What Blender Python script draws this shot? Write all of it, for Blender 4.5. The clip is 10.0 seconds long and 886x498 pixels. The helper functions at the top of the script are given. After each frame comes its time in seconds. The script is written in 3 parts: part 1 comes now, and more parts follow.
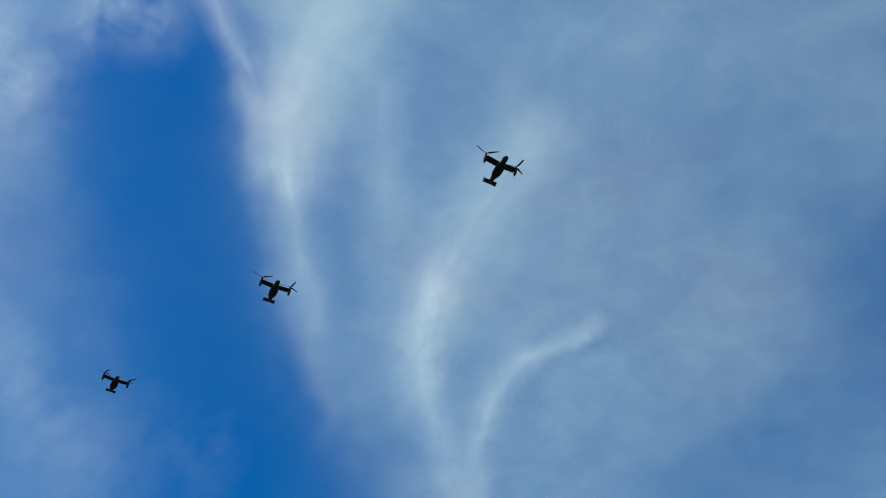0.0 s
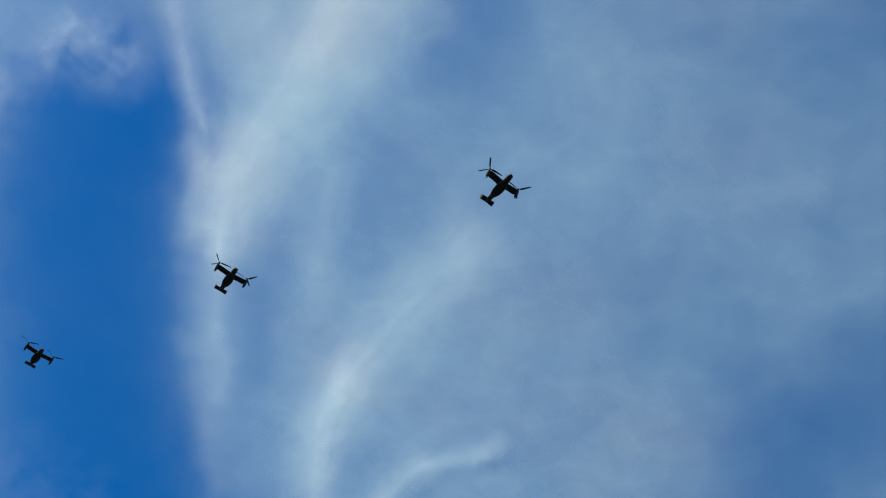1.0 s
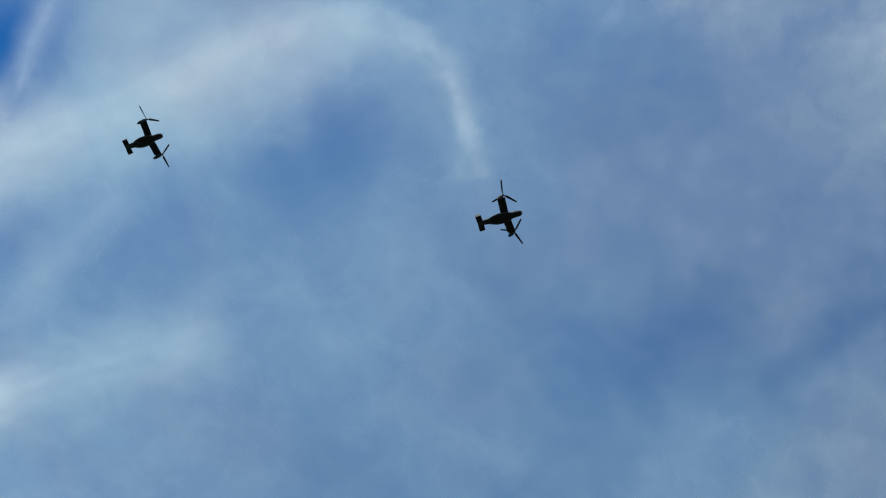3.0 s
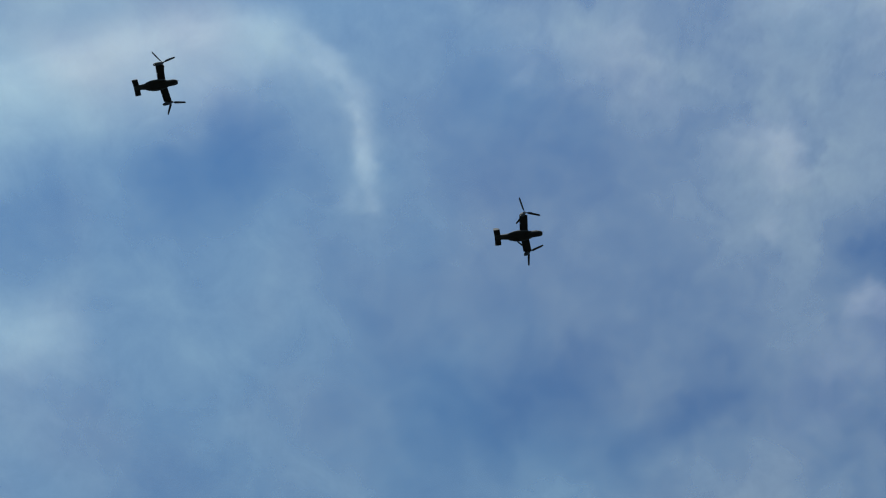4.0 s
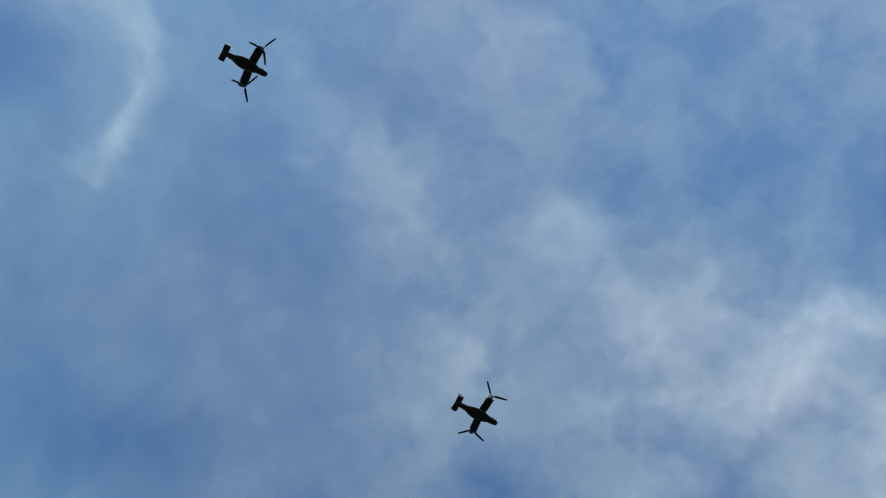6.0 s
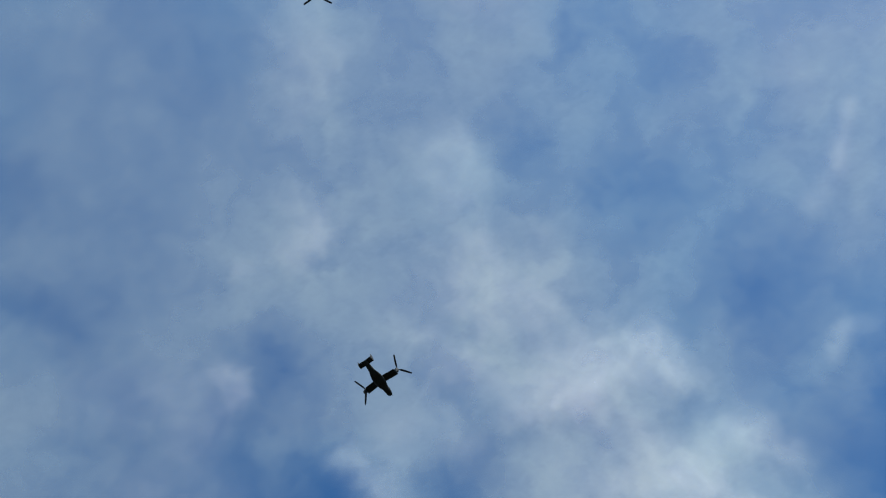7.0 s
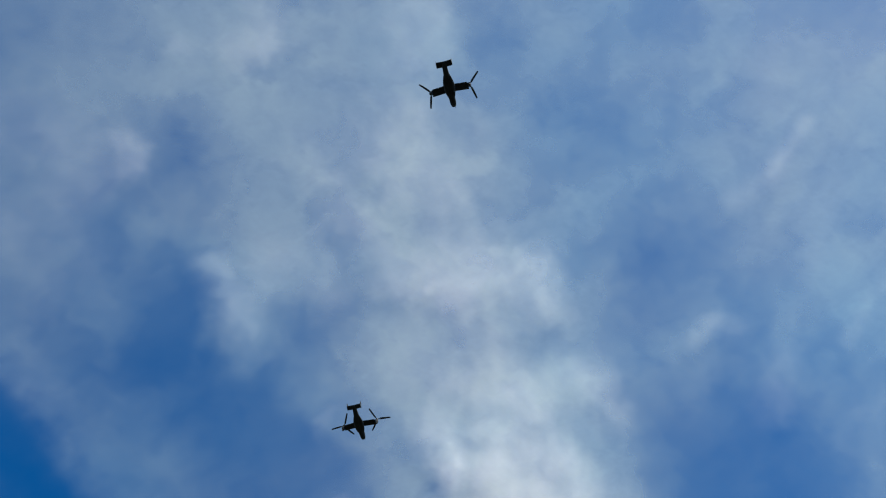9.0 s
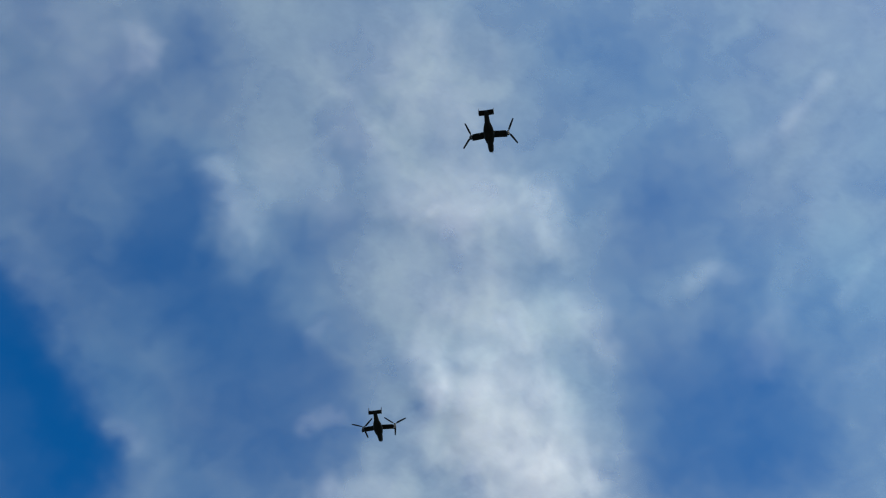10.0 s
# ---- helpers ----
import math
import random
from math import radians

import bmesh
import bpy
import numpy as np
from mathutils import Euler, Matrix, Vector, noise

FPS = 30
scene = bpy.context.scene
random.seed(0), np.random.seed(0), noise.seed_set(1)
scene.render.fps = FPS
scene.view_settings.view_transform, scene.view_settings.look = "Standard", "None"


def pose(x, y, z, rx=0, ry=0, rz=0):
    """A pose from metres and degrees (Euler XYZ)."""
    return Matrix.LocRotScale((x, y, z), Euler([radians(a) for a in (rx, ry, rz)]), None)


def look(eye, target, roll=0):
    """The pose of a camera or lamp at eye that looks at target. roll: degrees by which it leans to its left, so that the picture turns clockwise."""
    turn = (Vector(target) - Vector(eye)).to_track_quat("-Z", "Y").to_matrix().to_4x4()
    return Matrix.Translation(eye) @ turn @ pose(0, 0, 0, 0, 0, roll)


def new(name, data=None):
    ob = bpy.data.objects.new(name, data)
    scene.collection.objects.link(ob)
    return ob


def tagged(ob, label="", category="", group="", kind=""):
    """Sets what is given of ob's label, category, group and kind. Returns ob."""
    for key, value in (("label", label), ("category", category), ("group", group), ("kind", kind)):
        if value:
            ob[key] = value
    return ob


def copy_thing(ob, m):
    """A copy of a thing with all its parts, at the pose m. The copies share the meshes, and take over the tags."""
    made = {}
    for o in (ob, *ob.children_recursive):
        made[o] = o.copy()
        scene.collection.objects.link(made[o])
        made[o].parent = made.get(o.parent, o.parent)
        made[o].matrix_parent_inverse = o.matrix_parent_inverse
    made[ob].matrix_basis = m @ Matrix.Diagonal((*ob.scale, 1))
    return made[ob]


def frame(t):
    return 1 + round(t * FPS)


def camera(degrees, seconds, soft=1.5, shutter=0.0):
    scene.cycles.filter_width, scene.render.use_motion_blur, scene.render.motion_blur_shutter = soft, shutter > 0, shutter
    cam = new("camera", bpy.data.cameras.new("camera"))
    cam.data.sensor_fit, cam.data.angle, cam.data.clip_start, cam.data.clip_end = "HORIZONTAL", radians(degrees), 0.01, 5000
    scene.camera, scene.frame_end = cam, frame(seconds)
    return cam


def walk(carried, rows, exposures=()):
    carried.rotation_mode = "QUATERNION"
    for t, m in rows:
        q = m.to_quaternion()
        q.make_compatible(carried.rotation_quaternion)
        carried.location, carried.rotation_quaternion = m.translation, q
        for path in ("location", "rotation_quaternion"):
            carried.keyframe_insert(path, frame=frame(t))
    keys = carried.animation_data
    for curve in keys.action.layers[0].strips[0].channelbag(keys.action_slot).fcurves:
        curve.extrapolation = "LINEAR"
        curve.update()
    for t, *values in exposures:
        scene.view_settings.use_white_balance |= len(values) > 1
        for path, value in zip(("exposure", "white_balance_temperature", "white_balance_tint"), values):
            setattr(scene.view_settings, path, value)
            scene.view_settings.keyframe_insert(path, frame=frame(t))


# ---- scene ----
cam = camera(48.66, 10.0, soft=1.1)

# ---- camera: held by a bystander on the ground, turning after the flight ----
CAMERA_ROWS = [
    (0, pose(0, 0, 1.7, 139.09, -2.65, -3.05)),
    (0.5, pose(0, 0, 1.7, 141.49, -3.36, -5.54)),
    (1, pose(0, 0, 1.7, 145.73, -5.82, -14.19)),
    (1.5, pose(0, 0, 1.7, 150.88, -8.96, -24.45)),
    (2, pose(0, 0, 1.7, 154.47, -9.63, -31.25)),
    (2.5, pose(0, 0, 1.7, 158.17, -9.82, -40.35)),
    (2.7, pose(0, 0, 1.7, 158.62, -9.36, -44.33)),
    (3.8, pose(0, 0, 1.7, 161.80, -5.22, -57.39)),
    (4, pose(0, 0, 1.7, 162.58, -4.68, -59.72)),
    (4.5, pose(0, 0, 1.7, 163.47, -2.91, -64.02)),
    (5, pose(0, 0, 1.7, 165.69, -0.83, -71.50)),
    (5.5, pose(0, 0, 1.7, 168.12, 2.43, -81.99)),
    (6, pose(0, 0, 1.7, 168.86, 3.58, -96.35)),
    (6.2, pose(0, 0, 1.7, 166.96, 5.30, -103.47)),
    (7.3, pose(0, 0, 1.7, 160.10, 3.86, -127.53)),
    (7.5, pose(0, 0, 1.7, 158.87, 3.98, -129.72)),
    (8, pose(0, 0, 1.7, 156.02, 2.82, -135.92)),
    (8.5, pose(0, 0, 1.7, 154.69, 2.30, -141.75)),
    (9, pose(0, 0, 1.7, 152.64, 0.57, -145.29)),
    (9.5, pose(0, 0, 1.7, 150.01, -1.12, -147.88)),
    (10, pose(0, 0, 1.7, 148.24, -2.11, -149.75)),
]
walk(cam, CAMERA_ROWS, [(0, -0.03, 6400, 1), (10, -0.03, 6400, 1)])

# ---- daylight ----
SUN_AZIMUTH, SUN_ELEVATION = 262.0, 61.0  # degrees; azimuth clockwise from +y
world = bpy.data.worlds.new("sky")
scene.world = world
world.use_nodes = True
wn, wl = world.node_tree.nodes, world.node_tree.links
sky_tex = wn.new("ShaderNodeTexSky")
sky_tex.sky_type = "NISHITA"
sky_tex.sun_disc = False
sky_tex.sun_elevation, sky_tex.sun_rotation = radians(SUN_ELEVATION), radians(SUN_AZIMUTH)
sky_tex.air_density, sky_tex.dust_density, sky_tex.ozone_density = 1.0, 0.2, 5.0
deep = wn.new("ShaderNodeHueSaturation")
deep.inputs["Hue"].default_value = 0.507
deep.inputs["Saturation"].default_value = 1.39
wl.new(sky_tex.outputs[0], deep.inputs["Color"])
wl.new(deep.outputs[0], wn["Background"].inputs["Color"])
wn["Background"].inputs["Strength"].default_value = 0.112
sun = new("sun", bpy.data.lights.new("sun", "SUN"))
sun.data.energy, sun.data.angle, sun.data.color = 4.3, radians(0.53), (1.0, 0.98, 0.96)
az, el = radians(SUN_AZIMUTH), radians(SUN_ELEVATION)
TO_SUN = Vector((math.sin(az) * math.cos(el), math.cos(az) * math.cos(el), math.sin(el)))
sun.matrix_world = look(TO_SUN * 900, (0, 0, 0))


# ---- materials ----
def material(name):
    m = bpy.data.materials.new(name)
    m.use_nodes = True
    return m, m.node_tree.nodes, m.node_tree.links, m.node_tree.nodes["Principled BSDF"]


def painted(name, colour, rough, scale, spread=0.25, bump=0.02, metal=0.0):
    """Weathered paint: broad fading, fine grime and a faint relief."""
    m, n, l, b = material(name)
    coord = n.new("ShaderNodeTexCoord")
    broad, fine = n.new("ShaderNodeTexNoise"), n.new("ShaderNodeTexNoise")
    broad.inputs["Scale"].default_value, broad.inputs["Detail"].default_value = scale, 4
    fine.inputs["Scale"].default_value, fine.inputs["Detail"].default_value = scale * 9, 6
    mix = n.new("ShaderNodeMath")
    mix.operation = "MULTIPLY_ADD"
    mix.inputs[1].default_value = 0.5
    l.new(coord.outputs["Object"], broad.inputs["Vector"])
    l.new(coord.outputs["Object"], fine.inputs["Vector"])
    l.new(fine.outputs["Fac"], mix.inputs[0])
    l.new(broad.outputs["Fac"], mix.inputs[2])
    ramp = n.new("ShaderNodeValToRGB")
    ramp.color_ramp.elements[0].position, ramp.color_ramp.elements[1].position = 0.45, 1.05
    ramp.color_ramp.elements[0].color = (*[c * (1 - spread) for c in colour], 1)
    ramp.color_ramp.elements[1].color = (*[min(1, c * (1 + spread)) for c in colour], 1)
    l.new(mix.outputs[0], ramp.inputs["Fac"])
    l.new(ramp.outputs["Color"], b.inputs["Base Color"])
    rr = n.new("ShaderNodeMapRange")
    rr.inputs["To Min"].default_value, rr.inputs["To Max"].default_value = rough - 0.1, min(1, rough + 0.12)
    l.new(fine.outputs["Fac"], rr.inputs["Value"])
    l.new(rr.outputs["Result"], b.inputs["Roughness"])
    bp = n.new("ShaderNodeBump")
    bp.inputs["Strength"].default_value, bp.inputs["Distance"].default_value = 0.3, bump
    l.new(fine.outputs["Fac"], bp.inputs["Height"])
    l.new(bp.outputs["Normal"], b.inputs["Normal"])
    b.inputs["Metallic"].default_value = metal
    return m


GREY = painted("dark_grey_paint", (0.016, 0.017, 0.019), 0.78, 0.5)
LIGHT_GREY = painted("sun_faded_grey_paint", (0.1, 0.103, 0.107), 0.6, 0.6)
BLADE = painted("black_rotor_coating", (0.012, 0.012, 0.013), 0.55, 0.8)
STEEL = painted("sooted_exhaust_metal", (0.08, 0.075, 0.07), 0.45, 1.5, metal=0.8)
RUBBER = painted("black_rubber", (0.02, 0.02, 0.02), 0.8, 3.0)
EARTH = painted("dry_grass_ground", (0.03, 0.032, 0.024), 0.95, 0.02, 0.5, 0.05)

GLASS, gn, gl, gb = material("dark_cockpit_glass")
gb.inputs["Base Color"].default_value = (0.012, 0.014, 0.016, 1)
gb.inputs["Roughness"].default_value = 0.06
gb.inputs["IOR"].default_value = 1.5


def cloud_matter(name, cool, warm):
    """Thin sunlit cloud: light passes through and scatters; its tone drifts between two whites."""
    m, cn, cl, cb = material(name)
    cn.remove(cb)
    dens = cn.new("ShaderNodeAttribute")
    dens.attribute_name = "cover"
    ccoord = cn.new("ShaderNodeTexCoord")
    cnoise = cn.new("ShaderNodeTexNoise")
    cnoise.inputs["Scale"].default_value, cnoise.inputs["Detail"].default_value = 0.012, 7
    cnoise.inputs["Roughness"].default_value, cnoise.inputs["Distortion"].default_value = 0.6, 0.4
    cl.new(ccoord.outputs["Object"], cnoise.inputs["Vector"])
    cvar = cn.new("ShaderNodeMapRange")
    cvar.inputs["From Min"].default_value, cvar.inputs["From Max"].default_value = 0.3, 0.7
    cvar.inputs["To Min"].default_value, cvar.inputs["To Max"].default_value = 0.88, 1.12
    cl.new(cnoise.outputs["Fac"], cvar.inputs["Value"])
    cmul = cn.new("ShaderNodeMath")
    cmul.operation, cmul.use_clamp = "MULTIPLY", True
    cl.new(dens.outputs["Fac"], cmul.inputs[0])
    cl.new(cvar.outputs["Result"], cmul.inputs[1])
    ctrans, cdiff, cclear = cn.new("ShaderNodeBsdfTranslucent"), cn.new("ShaderNodeBsdfDiffuse"), cn.new("ShaderNodeBsdfTransparent")
    ctone = cn.new("ShaderNodeTexNoise")  # faint drift between cooler and rosier white
    ctone.inputs["Scale"].default_value, ctone.inputs["Detail"].default_value = 0.0022, 3
    cl.new(ccoord.outputs["Object"], ctone.inputs["Vector"])
    cramp = cn.new("ShaderNodeValToRGB")
    cramp.color_ramp.elements[0].position, cramp.color_ramp.elements[1].position = 0.4, 0.62
    cramp.color_ramp.elements[0].color, cramp.color_ramp.elements[1].color = (*cool, 1), (*warm, 1)
    cplace, csouth, ctint = cn.new("ShaderNodeSeparateXYZ"), cn.new("ShaderNodeMapRange"), cn.new("ShaderNodeMath")  # sunward haze painted into the tint: cooler to the north, rosier to the south
    cl.new(ccoord.outputs["Object"], cplace.inputs[0])
    cl.new(cplace.outputs["Y"], csouth.inputs["Value"])
    csouth.inputs["From Min"].default_value, csouth.inputs["From Max"].default_value = 900, -300
    csouth.inputs["To Min"].default_value, csouth.inputs["To Max"].default_value = -0.08, 0.09
    ctint.operation = "ADD"
    cl.new(ctone.outputs["Fac"], ctint.inputs[0])
    cl.new(csouth.outputs["Result"], ctint.inputs[1])
    cl.new(ctint.outputs[0], cramp.inputs["Fac"])
    for node in (ctrans, cdiff):
        cl.new(cramp.outputs["Color"], node.inputs["Color"])
    cbody, cmix = cn.new("ShaderNodeMixShader"), cn.new("ShaderNodeMixShader")
    cbody.inputs[0].default_value = 0.4
    cl.new(ctrans.outputs[0], cbody.inputs[1])
    cl.new(cdiff.outputs[0], cbody.inputs[2])
    cl.new(cmul.outputs[0], cmix.inputs[0])
    cl.new(cclear.outputs[0], cmix.inputs[1])
    cl.new(cbody.outputs[0], cmix.inputs[2])
    cl.new(cmix.outputs[0], cn["Material Output"].inputs["Surface"])
    return m


VEIL = cloud_matter("thin_ice_cloud", (0.74, 0.93, 0.87), (0.86, 0.925, 0.785))
CLOUD = cloud_matter("sunlit_cloud", (0.83, 0.92, 0.92), (0.95, 0.905, 0.93))

# ---- ground: out of view, it closes the place below ----
GROUND_R = 4800


def ground():
    bm = bmesh.new()
    rings = [0, 3, 8, 20, 50, 120, 300, 700, 1500, 3000, GROUND_R]
    last = [bm.verts.new((0, 0, 0))]
    for r in rings[1:]:
        ring = []
        for i in range(72):
            a = i * math.tau / 72
            x, y = r * math.cos(a), r * math.sin(a)
            ring.append(bm.verts.new((x, y, 0.0 if r < 40 else 2.5 * noise.noise((x / 400, y / 400, 0)))))
        for i in range(72):
            j = (i + 1) % 72
            if len(last) == 1:
                bm.faces.new((last[0], ring[i], ring[j]))
            else:
                bm.faces.new((last[i], ring[i], ring[j], last[j]))
        last = ring
    me = bpy.data.meshes.new("ground")
    bm.to_mesh(me)
    bm.free()
    me.materials.append(EARTH)
    tagged(new("ground", me), "open dry grass field under a bright sky", "ground", kind="structure")


ground()

# ---- clouds: thin decks high over the field, their density laid out in degrees from the zenith ----
DECK = 1100.0  # metres up; it bends down towards the horizon


def lattice(ix, iy, seed):
    h = (ix.astype(np.int64) * 374761393 + iy.astype(np.int64) * 668265263 + seed * 144665) & 0x7FFFFFFF
    h = ((h ^ (h >> 13)) * 1274126177) & 0x7FFFFFFF
    return ((h ^ (h >> 16)) & 0xFFFF) / 65535.0


def value_noise(x, y, seed):
    ix, iy = np.floor(x), np.floor(y)
    fx, fy = x - ix, y - iy
    fx, fy = fx ** 3 * (fx * (fx * 6 - 15) + 10), fy ** 3 * (fy * (fy * 6 - 15) + 10)
    a, b = lattice(ix, iy, seed), lattice(ix + 1, iy, seed)
    c, d = lattice(ix, iy + 1, seed), lattice(ix + 1, iy + 1, seed)
    return (a + (b - a) * fx) * (1 - fy) + (c + (d - c) * fx) * fy - 0.5


def fbm(x, y, seed, octaves=5, gain=0.55):
    """Layered noise, about -0.6 to 0.6; each octave is turned so that no lattice shows."""
    total, amp = 0 * x, 1.0
    for o in range(octaves):
        total = total + amp * value_noise(x, y, seed + 17 * o)
        x, y = 1.6 * x - 1.2 * y + 5.3, 1.2 * x + 1.6 * y - 2.7
        amp *= gain
    return total


def drift(x, y, wide=1.5, fine=0.5):
    """The sky's coordinates, pushed about by the wind at two scales."""
    wx = wide * fbm(x / 7, y / 7, 3, 3) + fine * fbm(x / 1.8, y / 1.8, 11, 6)
    wy = wide * fbm(x / 7, y / 7, 5, 3) + fine * fbm(x / 1.8, y / 1.8, 13, 6)
    return x + wx, y + wy


def streak(x, y, line, width, power=2.0, fibres=0.0, seed=0):
    """1 on the line (degrees), falling off over width; fibres comb it lengthwise."""
    best, along, across = np.full(x.shape, 1e9), 0 * x, 0 * x
    if len(line) == 1:
        line = (line[0], line[0])
    run = 0.0
    for (ax, ay), (bx, by) in zip(line, line[1:]):
        dx, dy = bx - ax, by - ay
        size = max(math.hypot(dx, dy), 1e-6)
        k = np.clip(((x - ax) * dx + (y - ay) * dy) / size ** 2, 0, 1)
        d = (x - ax - k * dx) ** 2 + (y - ay - k * dy) ** 2
        near = d < best
        best = np.where(near, d, best)
        along = np.where(near, run + k * size, along)
        across = np.where(near, ((x - ax) * dy - (y - ay) * dx) / size, across)
        run += size
    out = np.exp(-(best / width ** 2) ** (power / 2))
    if fibres:
        out = out * (1 + fibres * 2 * fbm(along / 5.0, across / 0.45, 60 + seed, 4, 0.6))
    return out


def shell(name, xs, ys, height, density, matter, floor=0.002):
    """A piece of cloud deck over a patch of sky, with holes where there is no cloud."""
    nx, ny = len(xs), len(ys)
    gx, gy = np.meshgrid(xs, ys)
    d = np.clip(density(gx, gy), 0, 0.97)
    zen = np.hypot(gx, gy)
    d[zen > 84] = 0
    a, za = np.arctan2(gx, gy), np.radians(np.minimum(zen, 86))
    r = np.minimum((DECK + height + 1.5 * d) / np.cos(za), 4300 + 2 * height)
    co = np.stack([r * np.sin(za) * np.sin(a), r * np.sin(za) * np.cos(a), r * np.cos(za)], -1).reshape(-1, 3)
    ids = np.arange(nx * ny).reshape(ny, nx)
    quads = np.stack([ids[:-1, :-1], ids[1:, :-1], ids[1:, 1:], ids[:-1, 1:]], -1).reshape(-1, 4)
    flat = d.ravel()
    quads = quads[flat[quads].max(1) > floor]
    used, quads = np.unique(quads, return_inverse=True)
    quads = quads.reshape(-1, 4)
    me = bpy.data.meshes.new(name)
    me.vertices.add(len(used))
    me.vertices.foreach_set("co", co[used].ravel())
    me.loops.add(quads.size)
    me.loops.foreach_set("vertex_index", quads.ravel().astype(np.int32))
    me.polygons.add(len(quads))
    me.polygons.foreach_set("loop_start", (4 * np.arange(len(quads))).astype(np.int32))
    me.polygons.foreach_set("use_smooth", np.ones(len(quads), bool))
    me.update(calc_edges=True)
    at = me.attributes.new("cover", "FLOAT", "POINT")
    at.data.foreach_set("value", flat[used].astype(np.float32))
    me.materials.append(matter)
    return new(name, me)


THINNER, THICKER = [], []


def thinner(line, width, share, power=2.0):
    """A stretch of sky where that share of the veil is missing."""
    THINNER.append((line, width, share, power))


def thicker(line, width, amount, power=2.0):
    THICKER.append((line, width, amount, power))


CLOUD_COUNT = [0]


def cloud(label, *wisps, rough=0.5, fine=0.25, fibres=0.0, erode=0.0):
    """One cloud out of soft streaks: (line, width, density); erode frays their edges."""
    xs = [p[0] for w in wisps for p in w[0]]
    ys = [p[1] for w in wisps for p in w[0]]
    m = 2.4 * max(w[1] for w in wisps) + 0.8
    CLOUD_COUNT[0] += 1
    k = CLOUD_COUNT[0]

    def density(gx, gy):
        x, y = drift(gx, gy, 0.0, fine)
        grain = fbm(x / 2.2, y / 2.2, 40 + k, 6, 0.55)
        d = 0
        for i, (line, width, amount) in enumerate(wisps):
            body = streak(x, y, line, width, 2.0, fibres, k + i)
            if erode:
                body = np.clip(body + erode * 4 * body * (1 - body) * grain, 0, 1)
            d = d + amount * body
        edge = np.clip(np.minimum(np.minimum(gx - min(xs) + m, max(xs) + m - gx), np.minimum(gy - min(ys) + m, max(ys) + m - gy)) / 1.2, 0, 1)
        return (d * (1 + rough * 2 * grain) - 0.01) * edge

    ob = shell("cloud", np.arange(min(xs) - m, max(xs) + m, 0.15), np.arange(min(ys) - m, max(ys) + m, 0.15), 3.0 * k, density, CLOUD)
    return tagged(ob, label, "cloud", "drifting clouds", "stuff")


thinner([(-18.3, 30.4), (-18.6, 36.4), (-17.3, 42.2), (-15.4, 46.9), (-13.1, 51.5), (-10.5, 55.9)], 6.40, 0.77, 4)
thinner([(-17.9, 30.9), (-16.6, 37.2), (-15.0, 43.4), (-13.5, 49.4), (-13.4, 53.9)], 5.02, 0.62, 4)
thinner([(-26.0, 40.2), (-25.0, 43.4), (-23.2, 47.9)], 3.14, 0.42)
thinner([(-14.3, 28.9), (-15.9, 31.7)], 1.98, 0.4)
thinner([(-18.4, 54.7), (-12.4, 54.6), (-5.0, 55.1)], 4.29, 0.5)
thinner([(-27.9, 50.8), (-22.8, 52.3), (-18.3, 55.3)], 5.28, 0.45)
thinner([(-1.8, 30.8), (-0.4, 33.8)], 2.97, 0.15)
thinner([(24.9, 37.2), (27.9, 33.8), (31.1, 29.8)], 3.63, 0.42)
thinner([(28.8, 37.4), (32.8, 33.6)], 3.63, 0.4)
thinner([(18.1, 52.6), (23.6, 47.8), (27.1, 42.0)], 4.29, 0.42)
thinner([(20.9, 28.7), (16.1, 28.0)], 7.59, 0.12)
thinner([(21.9, 18.5), (25.9, 23.4)], 6.60, 0.13)
thinner([(2.4, 22.8), (5.0, 23.9)], 2.97, 0.08)
thinner([(17.2, 34.7), (14.9, 38.9)], 2.64, 0.08)
thicker([(12.2, 28.1), (14.8, 25.6)], 3.63, 0.02)
thicker([(25.6, 31.6), (27.3, 27.8)], 2.31, 0.03)
thicker([(-12.1, 24.8), (-9.3, 25.3), (-4.5, 23.1)], 3.96, 0.11)
thicker([(-8.2, 35.1), (-6.4, 32.2), (-4.5, 27.2)], 2.64, 0.07)
thicker([(3.4, 37.1), (1.3, 41.2)], 3.63, 0.05)
thicker([(-11.3, 25.6), (-10.2, 21.0)], 2.97, 0.08)
thicker([(-6.1, 31.9), (-3.9, 24.7), (-1.4, 17.5)], 2.31, 0.03)
thicker([(14.1, 10.9), (17.0, 4.9)], 4.29, 0.05)
thinner([(1.7, 19.1), (2.7, 22.6)], 3.63, 0.2)
thinner([(-0.8, 31.1), (-1.5, 33.3)], 2.64, 0.18)
thinner([(-5.8, 43.3), (-7.1, 39.2), (-6.9, 35.8)], 1.39, 0.25)
thinner([(8.5, 35.4), (12.6, 32.7)], 2.64, 0.1)
thicker([(14.6, 27.4), (22.0, 22.9)], 4.62, 0.035)
thinner([(7.7, 7.3), (11.3, 7.4)], 3.30, 0.08)
thicker([(22.9, 14.6), (25.9, 13.2)], 3.63, 0.02)
thinner([(1.1, 23.9), (1.2, 20.9)], 3.63, 0.2)
thinner([(6.2, 7.6), (11.8, 5.6)], 3.47, 0.14)
thicker([(15.4, -0.2), (16.7, -1.1)], 4.95, 0.05)
thicker([(-1.1, 30.3), (11.1, 24.5)], 4.95, 0.045)
thinner([(16.4, 27.8), (19.4, 20.7)], 6.60, 0.13)
thinner([(22.2, 16.1), (24.3, 11.2)], 2.97, 0.15)
thinner([(28.2, 8.5), (28.1, 5.1), (27.5, 1.9)], 1.19, 0.32)
thinner([(24.7, -6.1), (25.1, -8.5)], 1.65, 0.18)
